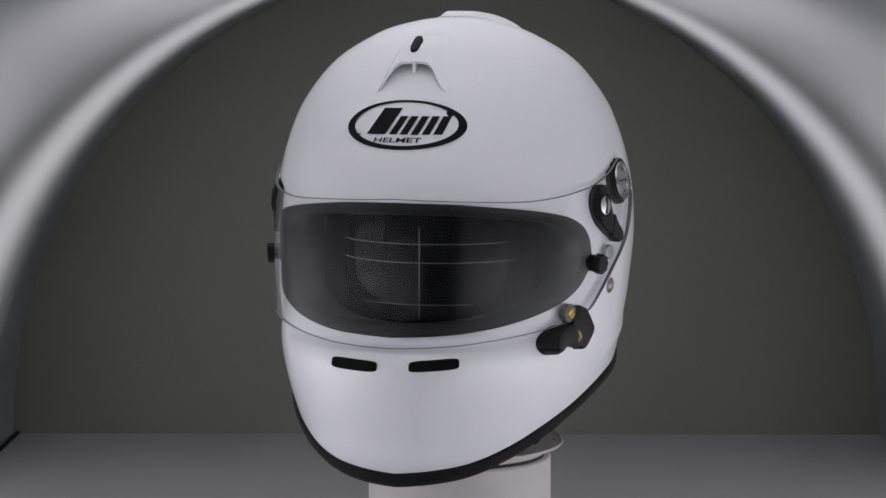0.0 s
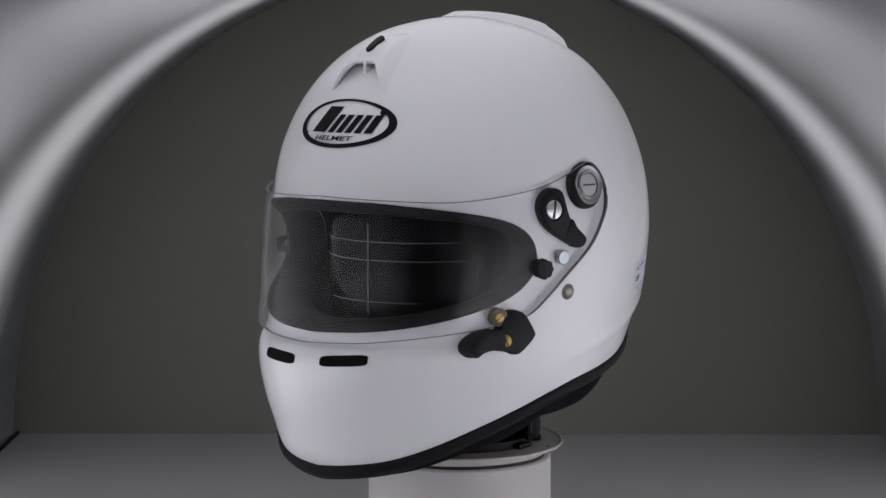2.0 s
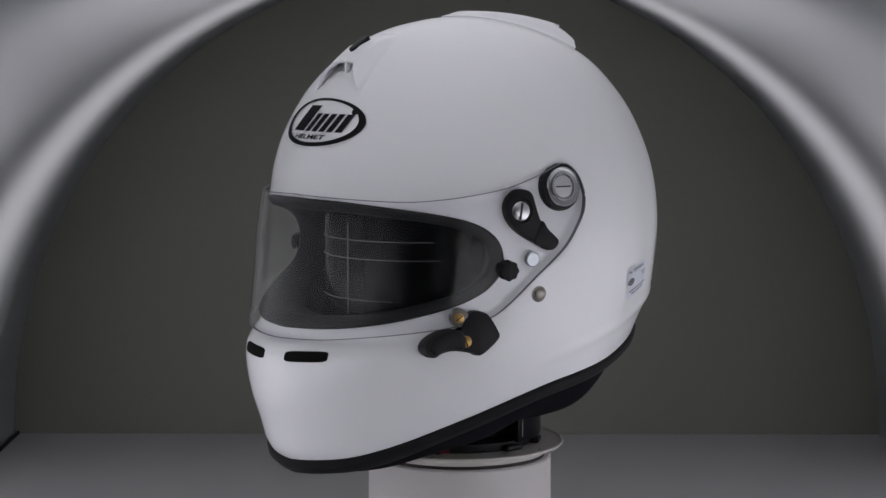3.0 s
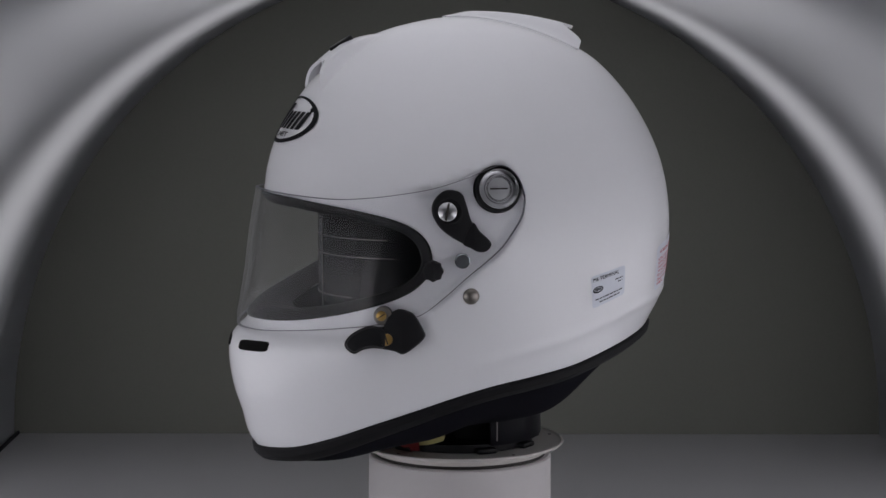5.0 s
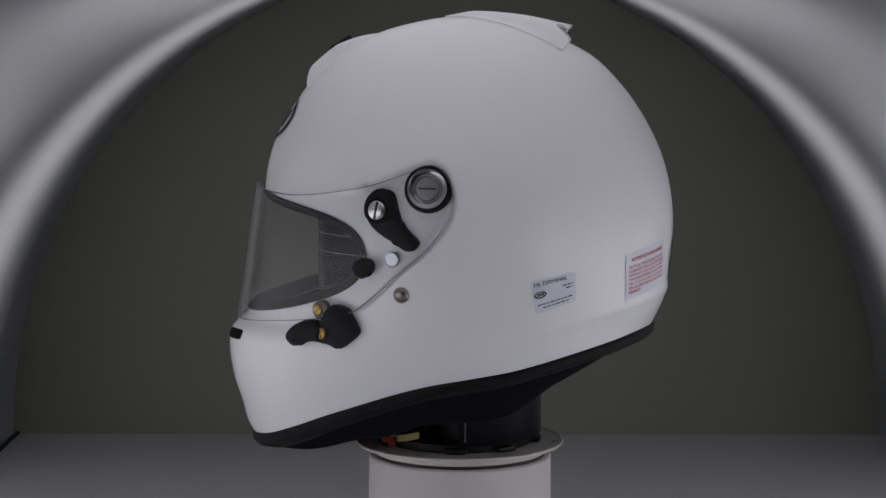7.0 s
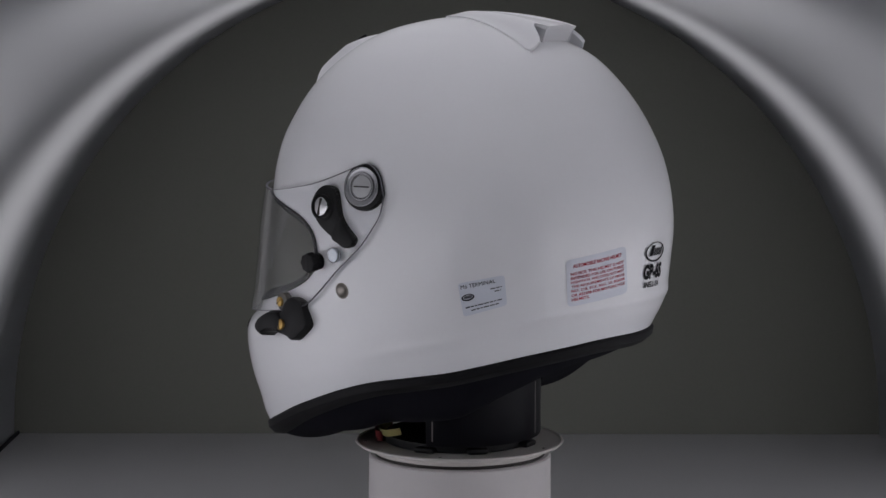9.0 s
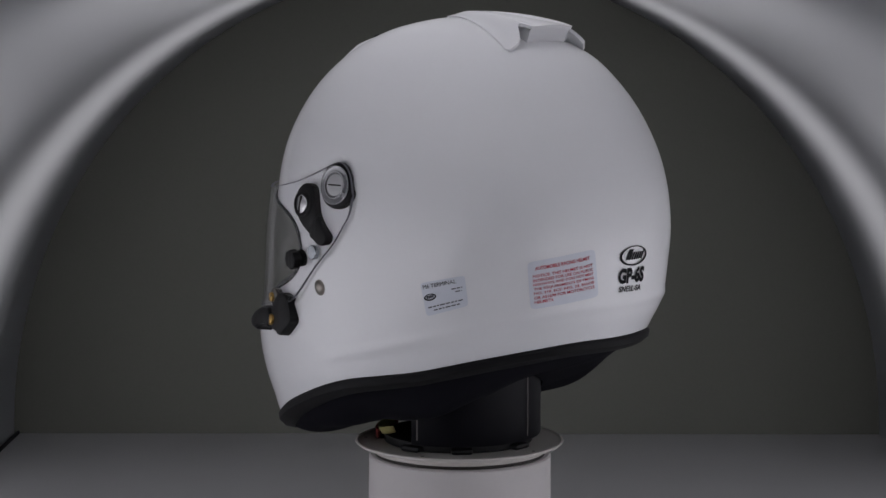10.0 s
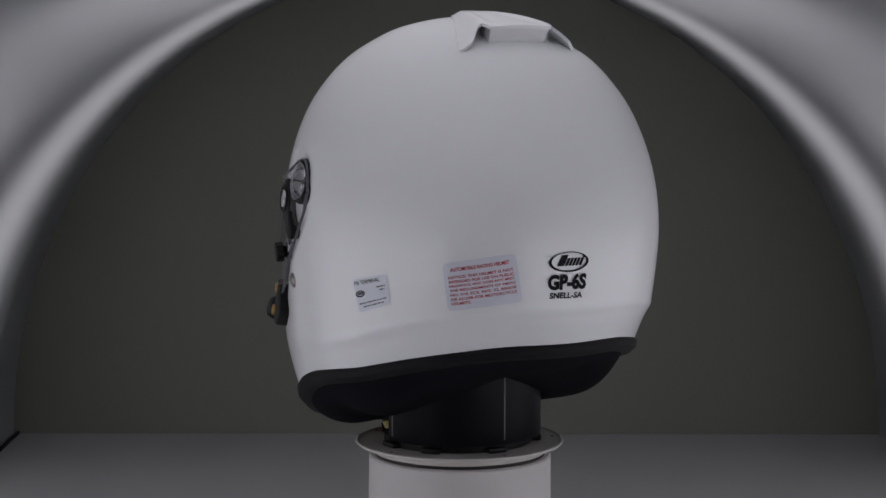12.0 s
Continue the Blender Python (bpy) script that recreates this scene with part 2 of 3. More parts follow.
def section(z, phi, off=0.0):
    """A point of the shell: height z, bearing phi (0 to the front, 90 to the wearer's left), moved out by off."""
    s, c = math.sin(phi), -math.cos(phi)
    n = 1.9 + 0.05 * ease((0.12 - z) / 0.05) if c < 0 else 2.2 - 0.18 * ease((0.125 - z) / 0.035)
    d = -math.sqrt(max(0.0, TOP - z))
    half = max(1e-5, curve_at(HALF_D, d) + off)
    long = max(1e-5, (curve_at(FRONT_D, d) if c < 0 else curve_at(BACK_D, d)) + off)
    turn = abs(math.degrees(math.atan2(s, -c)))
    if turn > 70 and z < 0.16:
        # soft ridge above the lower rim, at the sides and the back
        ridge = curve_at(RIM, turn) + 0.018 + 0.009 * min(1.0, (turn - 70) / 70)
        lift = 0.0011 * min(1.0, (turn - 70) / 30) * math.exp(-(((z - ridge) / 0.0045) ** 2))
        half, long = half + lift, long + lift
    if turn < 94:
        sunk = recess(z, turn)
        half, long = half - sunk, long - sunk
    r = (abs(s / half) ** n + abs(c / long) ** n) ** (-1 / n)
    return Vector((X0 + r * s, r * c, z))


def rim_z(phi):
    """Height of the lower rim at a bearing."""
    return curve_at(RIM, abs(math.degrees(signed(phi))))


PORT_END, PORT_MID = radians(64.2), 0.1545
PORT_TOP = [(0, 0.1967), (15, 0.1958), (25, 0.1937), (35, 0.1911), (44, 0.1880), (52, 0.1838), (58, 0.1780), (61.5, 0.1714), (63.4, 0.1640), (64.2, PORT_MID)]
PORT_LOW = [(0, 0.1058), (15, 0.1076), (25, 0.1106), (35, 0.1152), (44, 0.1208), (52, 0.1270), (58, 0.1340), (61.5, 0.1410), (63.4, 0.1475), (64.2, PORT_MID)]


def port_edges(phi, grow=0.0):
    """Lower and upper edge of the eye port at a bearing."""
    d = abs(math.degrees(phi))
    if d >= 64.2:
        return PORT_MID, PORT_MID
    lo, hi = curve_at(PORT_LOW, d), curve_at(PORT_TOP, d)
    k = grow / 0.0455 * (hi - lo) / 2
    return lo - k, hi + k


def bearings():
    """Columns round the helmet, dense near the port's two ends."""
    front = [PORT_END * math.sin(math.pi / 2 * k / 44) for k in range(-44, 45)]
    side = [PORT_END + radians(30.8) * k / 44 for k in range(1, 45)]
    rest = [radians(95) + radians(170) * k / 90 for k in range(1, 90)]
    return front + side + rest + [2 * math.pi - p for p in reversed(side)]


def signed(phi):
    return phi if phi <= math.pi else phi - 2 * math.pi


def shell_rows(off, grow=0.0, low=None):
    """Rows of points from the crown to the port and from the port to the rim."""
    cols = bearings()
    upper, lower = [], []
    for k in range(64):
        u = k / 63
        row = []
        for phi in cols:
            zt = port_edges(signed(phi), grow)[1]
            top = TOP - 0.00002
            z = zt + (top - zt) * math.cos(math.pi / 2 * u)
            row.append(section(z, phi, off))
        upper.append(row)
    for k in range(48):
        u = k / 47
        row = []
        for phi in cols:
            zb = port_edges(signed(phi), grow)[0]
            zr = rim_z(phi) if low is None else low(phi)
            row.append(section(zb + (zr - zb) * u, phi, off))
        lower.append(row)
    return upper, lower


def shell_surface(off, grow=0.0, low=None):
    bm = bmesh.new()
    upper, lower = shell_rows(off, grow, low)
    vs = grid(bm, upper, wrap=True)
    crown = bm.verts.new((X0, 0.0, TOP))
    n = len(vs[0])
    for i in range(n):
        bm.faces.new((crown, vs[0][(i + 1) % n], vs[0][i]))
    grid(bm, lower, wrap=True)
    bmesh.ops.remove_doubles(bm, verts=bm.verts, dist=1e-5)
    return bm


def helmet():
    h = empty("racing_helmet", pose(0, 0, DECK, 0, 0, -15.47), "glossy white full-face racing helmet with a clear visor, on a turntable", "helmet")
    part("shell", shell_surface(0.0), WHITE, h, "glossy plain white outer shell", sharp=60)
    part("lining", shell_surface(-0.030, -0.004, lambda p: rim_z(p) + 0.004), LINING, h, "charcoal padded cloth lining")
    cols = bearings()
    # gasket round the port, from the shell in to the lining
    bm = bmesh.new()
    loop = [p for p in cols if abs(signed(p)) <= PORT_END + 1e-6]
    ring = [(p, 1) for p in loop] + [(p, 0) for p in reversed(loop[1:-1])]
    rows = []
    for off, inset in ((0.0012, -0.0005), (0.0017, 0.0006), (0.0010, 0.0022), (-0.0030, 0.0070), (-0.0060, 0.0082), (-0.0150, 0.0075), (-0.032, 0.0050)):
        row = []
        for p, side in ring:
            edges = port_edges(p)
            mid = 0.1512 + (PORT_MID - 0.1512) * min(1.0, abs(p) / PORT_END)
            row.append(section(mid + (edges[side] - mid) * (1 - inset / 0.0455), p * (1 - inset / 0.135), off))
        rows.append(row)
    grid(bm, rows, wrap=True)
    part("port_gasket", bm, GASKET, h, "dark grey rubber eye port gasket")
    # rubber bead along the lower rim
    bm = bmesh.new()
    rows = []
    for off, dz in ((-0.006, 0.004), (0.0012, 0.0008), (0.0022, -0.001), (0.0015, -0.0055), (-0.003, -0.0095), (-0.010, -0.0105), (-0.016, -0.006), (-0.016, 0.002)):
        row = []
        for p in cols:
            z = rim_z(p)
            q = section(z, p, off)
            row.append(Vector((q.x, q.y, z + dz)))
        rows.append(row)
    grid(bm, rows + rows[:1], wrap=True)
    bmesh.ops.remove_doubles(bm, verts=bm.verts, dist=1e-6)
    part("rim_bead", bm, RUBBER, h, "black rubber edge bead")
    # padded neck roll and cheek pads: a soft dark bag from the rim in to the stand
    bm = bmesh.new()
    rows = []
    for k in range(19):
        u = k / 18
        row = []
        for p in cols:
            d = abs(math.degrees(signed(p)))
            q = section(rim_z(p), p, -0.007)
            t = Vector((0.064 * math.sin(p), -0.064 * math.cos(p), curve_at(NECK, d)))
            w = q.lerp(t, u)
            puff = curve_at(PUFF, d) * math.sin(math.pi * u ** 0.7)
            crease = 0.0012 * math.sin(9 * p + 2 * u) * math.sin(math.pi * u)
            row.append(Vector((w.x, w.y, w.z - 0.007 * (1 - u) - puff + crease)))
        rows.append(row)
    grid(bm, rows, wrap=True)
    part("neck_roll", bm, FABRIC, h, "black padded neck roll")
    # visor
    visor = part("visor", visor_mesh(), VISOR, h, "clear lightly smoked curved visor")
    visor.visible_shadow = False
    return h


NECK = [(0, 0.016), (30, 0.020), (70, 0.026), (100, 0.030), (140, 0.046), (180, 0.062)]
PUFF = [(0, 0.008), (30, 0.009), (50, 0.012), (80, 0.009), (100, 0.0110), (120, 0.0165), (140, 0.0060), (180, 0.0030)]
V_END = radians(92.4)
V_TOP = [(0, 0.1996), (20, 0.1978), (36, 0.1968), (47, 0.1988), (56, 0.2018), (64, 0.2052), (71, 0.2100), (78, 0.2158), (82, 0.2196), (85.5, 0.2214), (88.5, 0.2182), (91.0, 0.2105), (92.4, 0.1990)]
V_LOW = [(0, 0.0992), (14, 0.1006), (25, 0.1034), (38, 0.1072), (47, 0.1102), (55, 0.1140), (61, 0.1180), (67, 0.1284), (75, 0.1450), (80, 0.1545), (85, 0.1652), (89, 0.1778), (91.5, 0.1880), (92.4, 0.1990)]


def visor_point(z, p, off, u):
    """A point of the visor: straight across the front from the brow to the chin ledge, close to the shell at the sides."""
    flat = math.cos(min(1, abs(math.degrees(p)) / 80) * math.pi / 2)
    free = section(max(z, 0.1075), p, off + (0.0056 * (1 - u) + 0.0028 * u) * flat)
    near = section(z, p, off)
    w = min(1.0, flat * 3)
    return Vector((near.x + (free.x - near.x) * w, near.y + (free.y - near.y) * w, z))


def visor_mesh():
    bm = bmesh.new()
    rows = []
    cols = [V_END * math.sin(math.pi / 2 * k / 60) for k in range(-60, 61)]
    for off in (0.0045, 0.0020):
        for k in range(25):
            u = k / 24
            row = []
            for p in cols:
                d = abs(math.degrees(p))
                lo, hi = curve_at(V_LOW, d), curve_at(V_TOP, d)
                z = lo + (hi - lo) * u
                row.append(visor_point(z, p, off, u))
            rows.append(row)
    a = grid(bm, rows[:25])
    b = grid(bm, rows[25:], flip=True)
    for i in range(120):
        for k in (0, -1):
            bm.faces.new((a[k][i], b[k][i], b[k][i + 1], a[k][i + 1]))
    bmesh.ops.remove_doubles(bm, verts=bm.verts, dist=1e-6)
    return bm


helm = helmet()


# ---- helmet details ----
def face_frame(deg, z, off=0.0):
    """A frame on the shell: x along the bearing, y up the surface, z outward."""
    p = radians(deg)
    o = section(z, p, off)
    u = (section(z, p + 0.01, off) - section(z, p - 0.01, off)).normalized()
    v = section(z + 0.001, p, off) - section(z - 0.001, p, off)
    n = u.cross(v).normalized()
    v = n.cross(u)
    return Matrix(((u.x, v.x, n.x, o.x), (u.y, v.y, n.y, o.y), (u.z, v.z, n.z, o.z), (0, 0, 0, 1)))


def smooth_loop(points, step=4):
    """Closed Catmull-Rom loop through points."""
    out, n = [], len(points)
    for i in range(n):
        p0, p1, p2, p3 = (Vector(points[(i + k) % n]) for k in (-1, 0, 1, 2))
        for s in range(step):
            t = s / step
            out.append(0.5 * ((2 * p1) + (p2 - p0) * t + (2 * p0 - 5 * p1 + 4 * p2 - p3) * t**2 + (3 * p1 - p0 - 3 * p2 + p3) * t**3))
    return out


def slab(bm, loop, m, z0, z1, bevel=0.001):
    """A solid with a flat outline in m's plane and a rounded top edge."""
    def ring(inset, z):
        row = []
        n = len(loop)
        for i in range(n):
            a, b, d = Vector(loop[i - 1]), Vector(loop[i]), Vector(loop[(i + 1) % n])
            t = (d - a).normalized()
            nrm = Vector((t.y, -t.x))
            q = b - nrm * inset
            row.append(m @ Vector((q.x, q.y, z)))
        return row

    area = sum(Vector(loop[i - 1]).cross(Vector(loop[i])) for i in range(len(loop)))
    s = 1 if area > 0 else -1
    rows = [ring(0, z0), ring(0, z1 - bevel), ring(s * bevel * 0.3, z1 - bevel * 0.3), ring(s * bevel, z1)]
    vs = grid(bm, rows, wrap=True)
    bm.faces.new(vs[-1])
    bm.faces.new(vs[0])
    bmesh.ops.triangulate(bm, faces=[f for f in bm.faces if len(f.verts) > 4])
    return bm


def oval(a, b, n=48, cx=0.0, cy=0.0, power=2.0, turn=0.0):
    out = []
    for k in range(n):
        t = 2 * math.pi * k / n
        c, s = math.cos(t), math.sin(t)
        x = a * math.copysign(abs(c) ** (2 / power), c)
        y = b * math.copysign(abs(s) ** (2 / power), s)
        ct, st = math.cos(turn), math.sin(turn)
        out.append((cx + x * ct - y * st, cy + x * st + y * ct))
    return out


def quad_map(corners, off):
    """Maps (0..1, 0..1) into a patch of the shell given by its four corners (bearing, height): upper left, upper right, lower right, lower left."""
    tl, tr, br, bl = (Vector(c) for c in corners)

    def put(u, v):
        q = (bl * (1 - u) + br * u) * (1 - v) + (tl * (1 - u) + tr * u) * v
        return section(q.y, radians(q.x), off)

    return put


def patch(bm, put, loop, inner=None, steps=6):
    """A thin film: a ring between two loops, or a fan of rings that fills one loop."""
    if inner is None:
        cx = sum(p[0] for p in loop) / len(loop)
        cy = sum(p[1] for p in loop) / len(loop)
        rows = [[put(cx + (x - cx) * k / steps, cy + (y - cy) * k / steps) for x, y in loop] for k in range(1, steps + 1)]
        vs = grid(bm, rows, wrap=True)
        bm.faces.new(vs[0])
    else:
        grid(bm, [[put(x, y) for x, y in loop], [put(x, y) for x, y in inner]], wrap=True)
    return bm


def film(name, put, parent, mat, label=""):
    """A rectangular label film with rounded corners that follows the shell."""
    bm = bmesh.new()
    patch(bm, put, [(0.5 + x, 0.5 + y) for x, y in oval(0.5, 0.5, 64, power=14)], steps=10)
    return part(name, bm, mat, parent, label)


def lettering(name, text, put, parent, mat, area, shear=0.0, bold=0.0):
    """Built-in font letters laid on the shell, stretched into area (u0, u1, v0, v1)."""
    cu = bpy.data.curves.new(name, "FONT")
    cu.body, cu.shear, cu.offset, cu.resolution_u = text, shear, bold, 3
    ob = new(name, cu)
    dg = bpy.context.evaluated_depsgraph_get()
    me = bpy.data.meshes.new_from_object(ob.evaluated_get(dg))
    bpy.data.objects.remove(ob)
    bpy.data.curves.remove(cu)
    xs = [v.co.x for v in me.vertices]
    ys = [v.co.y for v in me.vertices]
    x0, x1, y0, y1 = min(xs), max(xs), min(ys), max(ys)
    u0, u1, v0, v1 = area
    for v in me.vertices:
        v.co = put(u0 + (u1 - u0) * (v.co.x - x0) / (x1 - x0), v0 + (v1 - v0) * (v.co.y - y0) / (y1 - y0))
    me.materials.clear()
    me.materials.append(mat)
    me.name = name
    lettered = new(name, me)
    lettered.parent = parent
    return lettered


def bar(bm, put, u0, u1, v0, v1, lean=0.0):
    rows = []
    for j in range(3):
        v = v0 + (v1 - v0) * j / 2
        rows.append([put(u0 + (u1 - u0) * i / 4 + lean * (v - v0), v) for i in range(5)])
    grid(bm, rows)
    return bm


def emblem(put, parent, fine=True):
    """An oval emblem: a heavy ring and a band of leaning plain strokes."""
    bm = bmesh.new()
    outer = [(0.5 + x, 0.5 + y) for x, y in oval(0.5, 0.5, 96)]
    inner = [(0.500 + x, 0.520 + y) for x, y in oval(0.430, 0.435, 96, turn=0.04)]
    patch(bm, put, outer, inner)
    # leaning strokes of uneven weight
    strokes = [(0.205, 0.365, 0.31, 0.84, 0.20), (0.395, 0.455, 0.31, 0.68, 0.20), (0.48, 0.54, 0.31, 0.68, 0.20), (0.565, 0.625, 0.31, 0.68, 0.20), (0.65, 0.71, 0.31, 0.68, 0.20), (0.735, 0.805, 0.31, 0.68, 0.20)]
    for s in strokes:
        bar(bm, put, *s)
    patch(bm, put, [(0.868 + x, 0.745 + y) for x, y in oval(0.034, 0.075, 20)], steps=2)
    if fine:
        # slanting swash towards the lower ring
        bar(bm, put, 0.075, 0.115, 0.25, 0.31, 0.8)
    return part("emblem_print", bm, INK, parent, "black oval emblem print", smooth=False)


def slotted_screw(parent, deg, z, r, height, mat, off, turn=0.0, name="screw"):
    m = face_frame(deg, z, off)
    bm = bmesh.new()
    lathe(bm, [(0.0, -0.004), (r, -0.004), (r, height * 0.6), (r * 0.93, height * 0.88), (r * 0.80, height), (0.0, height * 1.12)], m, n=36)
    screw = part(name, bm, mat, parent)
    # no groove is cut: a dark strip on top paints the slot's shade
    bm = bmesh.new()
    m2 = m @ Matrix.Rotation(turn, 4, "Z")
    slab(bm, [(-r * 0.86, -r * 0.11), (r * 0.86, -r * 0.11), (r * 0.86, r * 0.11), (-r * 0.86, r * 0.11)], m2, height * 0.9, height * 1.14, 0.0001)
    part("slot", bm, RECESS_SHADE, screw, "dark raised strip painted as the shade in a screwdriver slot")
    return screw


PX = 0.000425


def visor_fittings(h, side):
    """Pivot, locking arm, post and marker on one side of the visor; side 1 is the wearer's left."""
    def at(deg, z, off):
        return face_frame(side * deg, z, off)

    # pivot cover: black collar, grey ring, slotted steel centre
    m = at(84.4, 0.2047, -0.0005)
    bm = bmesh.new()
    lathe(bm, [(0.0, -0.006), (0.0166, -0.006), (0.0168, 0.003), (0.0163, 0.0046), (0.0152, 0.0050), (0.0, 0.0050)], m)
    pivot = part("visor_pivot", bm, PLASTIC, h, "round visor pivot with black collar")
    bm = bmesh.new()
    lathe(bm, [(0.0134, 0.0040), (0.0141, 0.0062), (0.0139, 0.0068), (0.0133, 0.0070), (0.0128, 0.0066), (0.0103, 0.0064), (0.0100, 0.0070), (0.0092, 0.0071), (0.0088, 0.0060), (0.0088, 0.0040)], m)
    part("ring", bm, GREYRING, pivot, "grey metal ring")
    bm = bmesh.new()
    lathe(bm, [(0.0, 0.0040), (0.0084, 0.0040), (0.0084, 0.0062), (0.0078, 0.0068), (0.0, 0.0072)], m, n=40)
    part("centre_screw", bm, STEEL, pivot, "slotted steel centre")
    for k, r in enumerate((0.0137, 0.0096)):
        bm = bmesh.new()
        lathe(bm, [(r - 0.0004, 0.0064), (r - 0.0002, 0.0074), (r + 0.0002, 0.0074), (r + 0.0004, 0.0064)], m)
        part("bright_edge", bm, STEEL, pivot, "bright thin steel edge")
    # slot shade painted as a dark strip on the uncut centre
    bm = bmesh.new()
    slab(bm, [(-0.0062, -0.0005), (0.0062, -0.0005), (0.0062, 0.0005), (-0.0062, 0.0005)], m, 0.0066, 0.0073, 0.0001)
    part("centre_slot_shade", bm, RECESS_SHADE, pivot, "dark raised strip painted as the shade in a slot")
    # locking arm
    m = at(68.8, 0.1897, 0.0012) @ Matrix.Rotation(side * radians(7), 4, "Y")
    outline = [(-26, 6), (-20, 22), (-6, 34), (10, 35), (24, 28), (31, 8), (38, -14), (51, -31), (67, -46), (69, -54), (62, -63), (51, -65), (37, -58), (10, -44), (-10, -29), (-22, -12)]
    loop = smooth_loop([(side * x * PX, y * PX) for x, y in outline])
    bm = bmesh.new()
    slab(bm, loop, m, -0.004, 0.0052, 0.0020)
    arm = part("locking_arm", bm, PLASTIC, h, "black plastic visor locking arm")
    bm = bmesh.new()
    tip = [(40, -18), (52, -32), (69, -48), (70, -57), (62, -65), (50, -66), (38, -60), (24, -50)]
    slab(bm, smooth_loop([(side * x * PX, y * PX) for x, y in tip]), m, 0.002, 0.0060, 0.0014)
    part("thumb_tab", bm, PLASTIC, arm)
    bm = bmesh.new()
    lathe(bm, [(0.0098, 0.0045), (0.0102, 0.0060), (0.0090, 0.0064), (0.0080, 0.0050)], m, n=40)
    part("collar", bm, PLASTIC, arm)
    slotted_screw(arm, side * 68.8, 0.1897, 0.0071, 0.0050, STEEL, 0.0034, 1.4)
    # tear-off post: a lobed black knob on a neck
    m = at(64.4 if side > 0 else 67.0, 0.1494, 0.002)
    bm = bmesh.new()
    lathe(bm, [(0.0, -0.004), (0.0060, -0.004), (0.0060, 0.0010), (0.0046, 0.0016), (0.0044, 0.0050), (0.0, 0.0050)], m, n=32)
    post = part("tear_off_post", bm, PLASTIC, h, "black plastic tear-off post")
    bm = bmesh.new()
    loop = []
    for k in range(64):
        t = 2 * math.pi * k / 64
        r = 0.0070 + 0.0004 * math.cos(8 * t)
        loop.append((r * math.cos(t), r * math.sin(t)))
    slab(bm, loop, m, 0.0040, 0.0098, 0.0012)
    part("knob", bm, PLASTIC, post)
    # pale round marker
    m = at(73.3, 0.1556, 0.0040)
    bm = bmesh.new()
    lathe(bm, [(0.0, -0.002), (0.0053, -0.002), (0.0053, 0.0009), (0.0046, 0.0014), (0.0, 0.0014)], m, n=32)
    part("round_marker", bm, SILVER_DOT, h, "small silver disc")


def latch(h):
    """Black visor latch with two brass screws at the chin bar."""
    m = face_frame(52.0, 0.1010, 0.0026) @ Matrix.Rotation(radians(8), 4, "Y")
    outline = [(12, 48), (28, 45), (40, 38), (54, 15), (57, 3), (43, -12), (22, -26), (6, -21), (-24, -17), (-44, -20), (-59, -27), (-73, -18), (-74, -6), (-61, 8), (-37, 19), (-14, 18), (-9, 27), (-3, 39)]
    bm = bmesh.new()
    slab(bm, smooth_loop([(x * PX, y * PX) for x, y in outline]), m, -0.010, 0.0075, 0.0026)
    body = part("visor_latch", bm, PLASTIC, h, "black moulded plastic visor latch")
    bm = bmesh.new()
    wing = [(-14, 16), (-37, 17), (-60, 6), (-71, -7), (-70, -17), (-58, -24), (-44, -17), (-26, -14), (-10, -16), (-4, 0)]
    slab(bm, smooth_loop([(x * PX, y * PX) for x, y in wing]), m, 0.004, 0.0100, 0.0030)
    part("thumb_tab", bm, PLASTIC, body)
    slotted_screw(body, 52.0, 0.1008, 0.0042, 0.0030, BRASS, 0.0092, 1.9, "brass_screw")
    bm = bmesh.new()
    lathe(bm, [(0.0, -0.002), (0.0066, -0.002), (0.0066, 0.0030), (0.0052, 0.0038), (0.0, 0.0038)], face_frame(50.2, 0.1172, 0.005), n=32)
    part("clear_washer", bm, MARKER, body, "clear plastic washer")
    slotted_screw(body, 50.2, 0.1172, 0.0036, 0.0022, BRASS, 0.0085, 0.6, "brass_screw")


def shell_z(x, y):
    """Height of the shell above a place in plan."""
    lo, hi = 0.20, TOP - 1e-6
    phi = math.atan2(x - X0, -y)
    want = math.hypot(x - X0, y)
    for _ in range(26):
        mid = (lo + hi) / 2
        q = section(mid, phi)
        if math.hypot(q.x - X0, q.y) > want:
            lo = mid
        else:
            hi = mid
    return lo


def over_shell(x, y, lift):
    e = 0.003
    z = shell_z(x, y)
    dx = (shell_z(x + e, y) - shell_z(x - e, y)) / (2 * e)
    dy = (shell_z(x, y + e) - shell_z(x, y - e)) / (2 * e)
    n = Vector((-dx, -dy, 1)).normalized()
    return Vector((x, y, z)) + n * lift


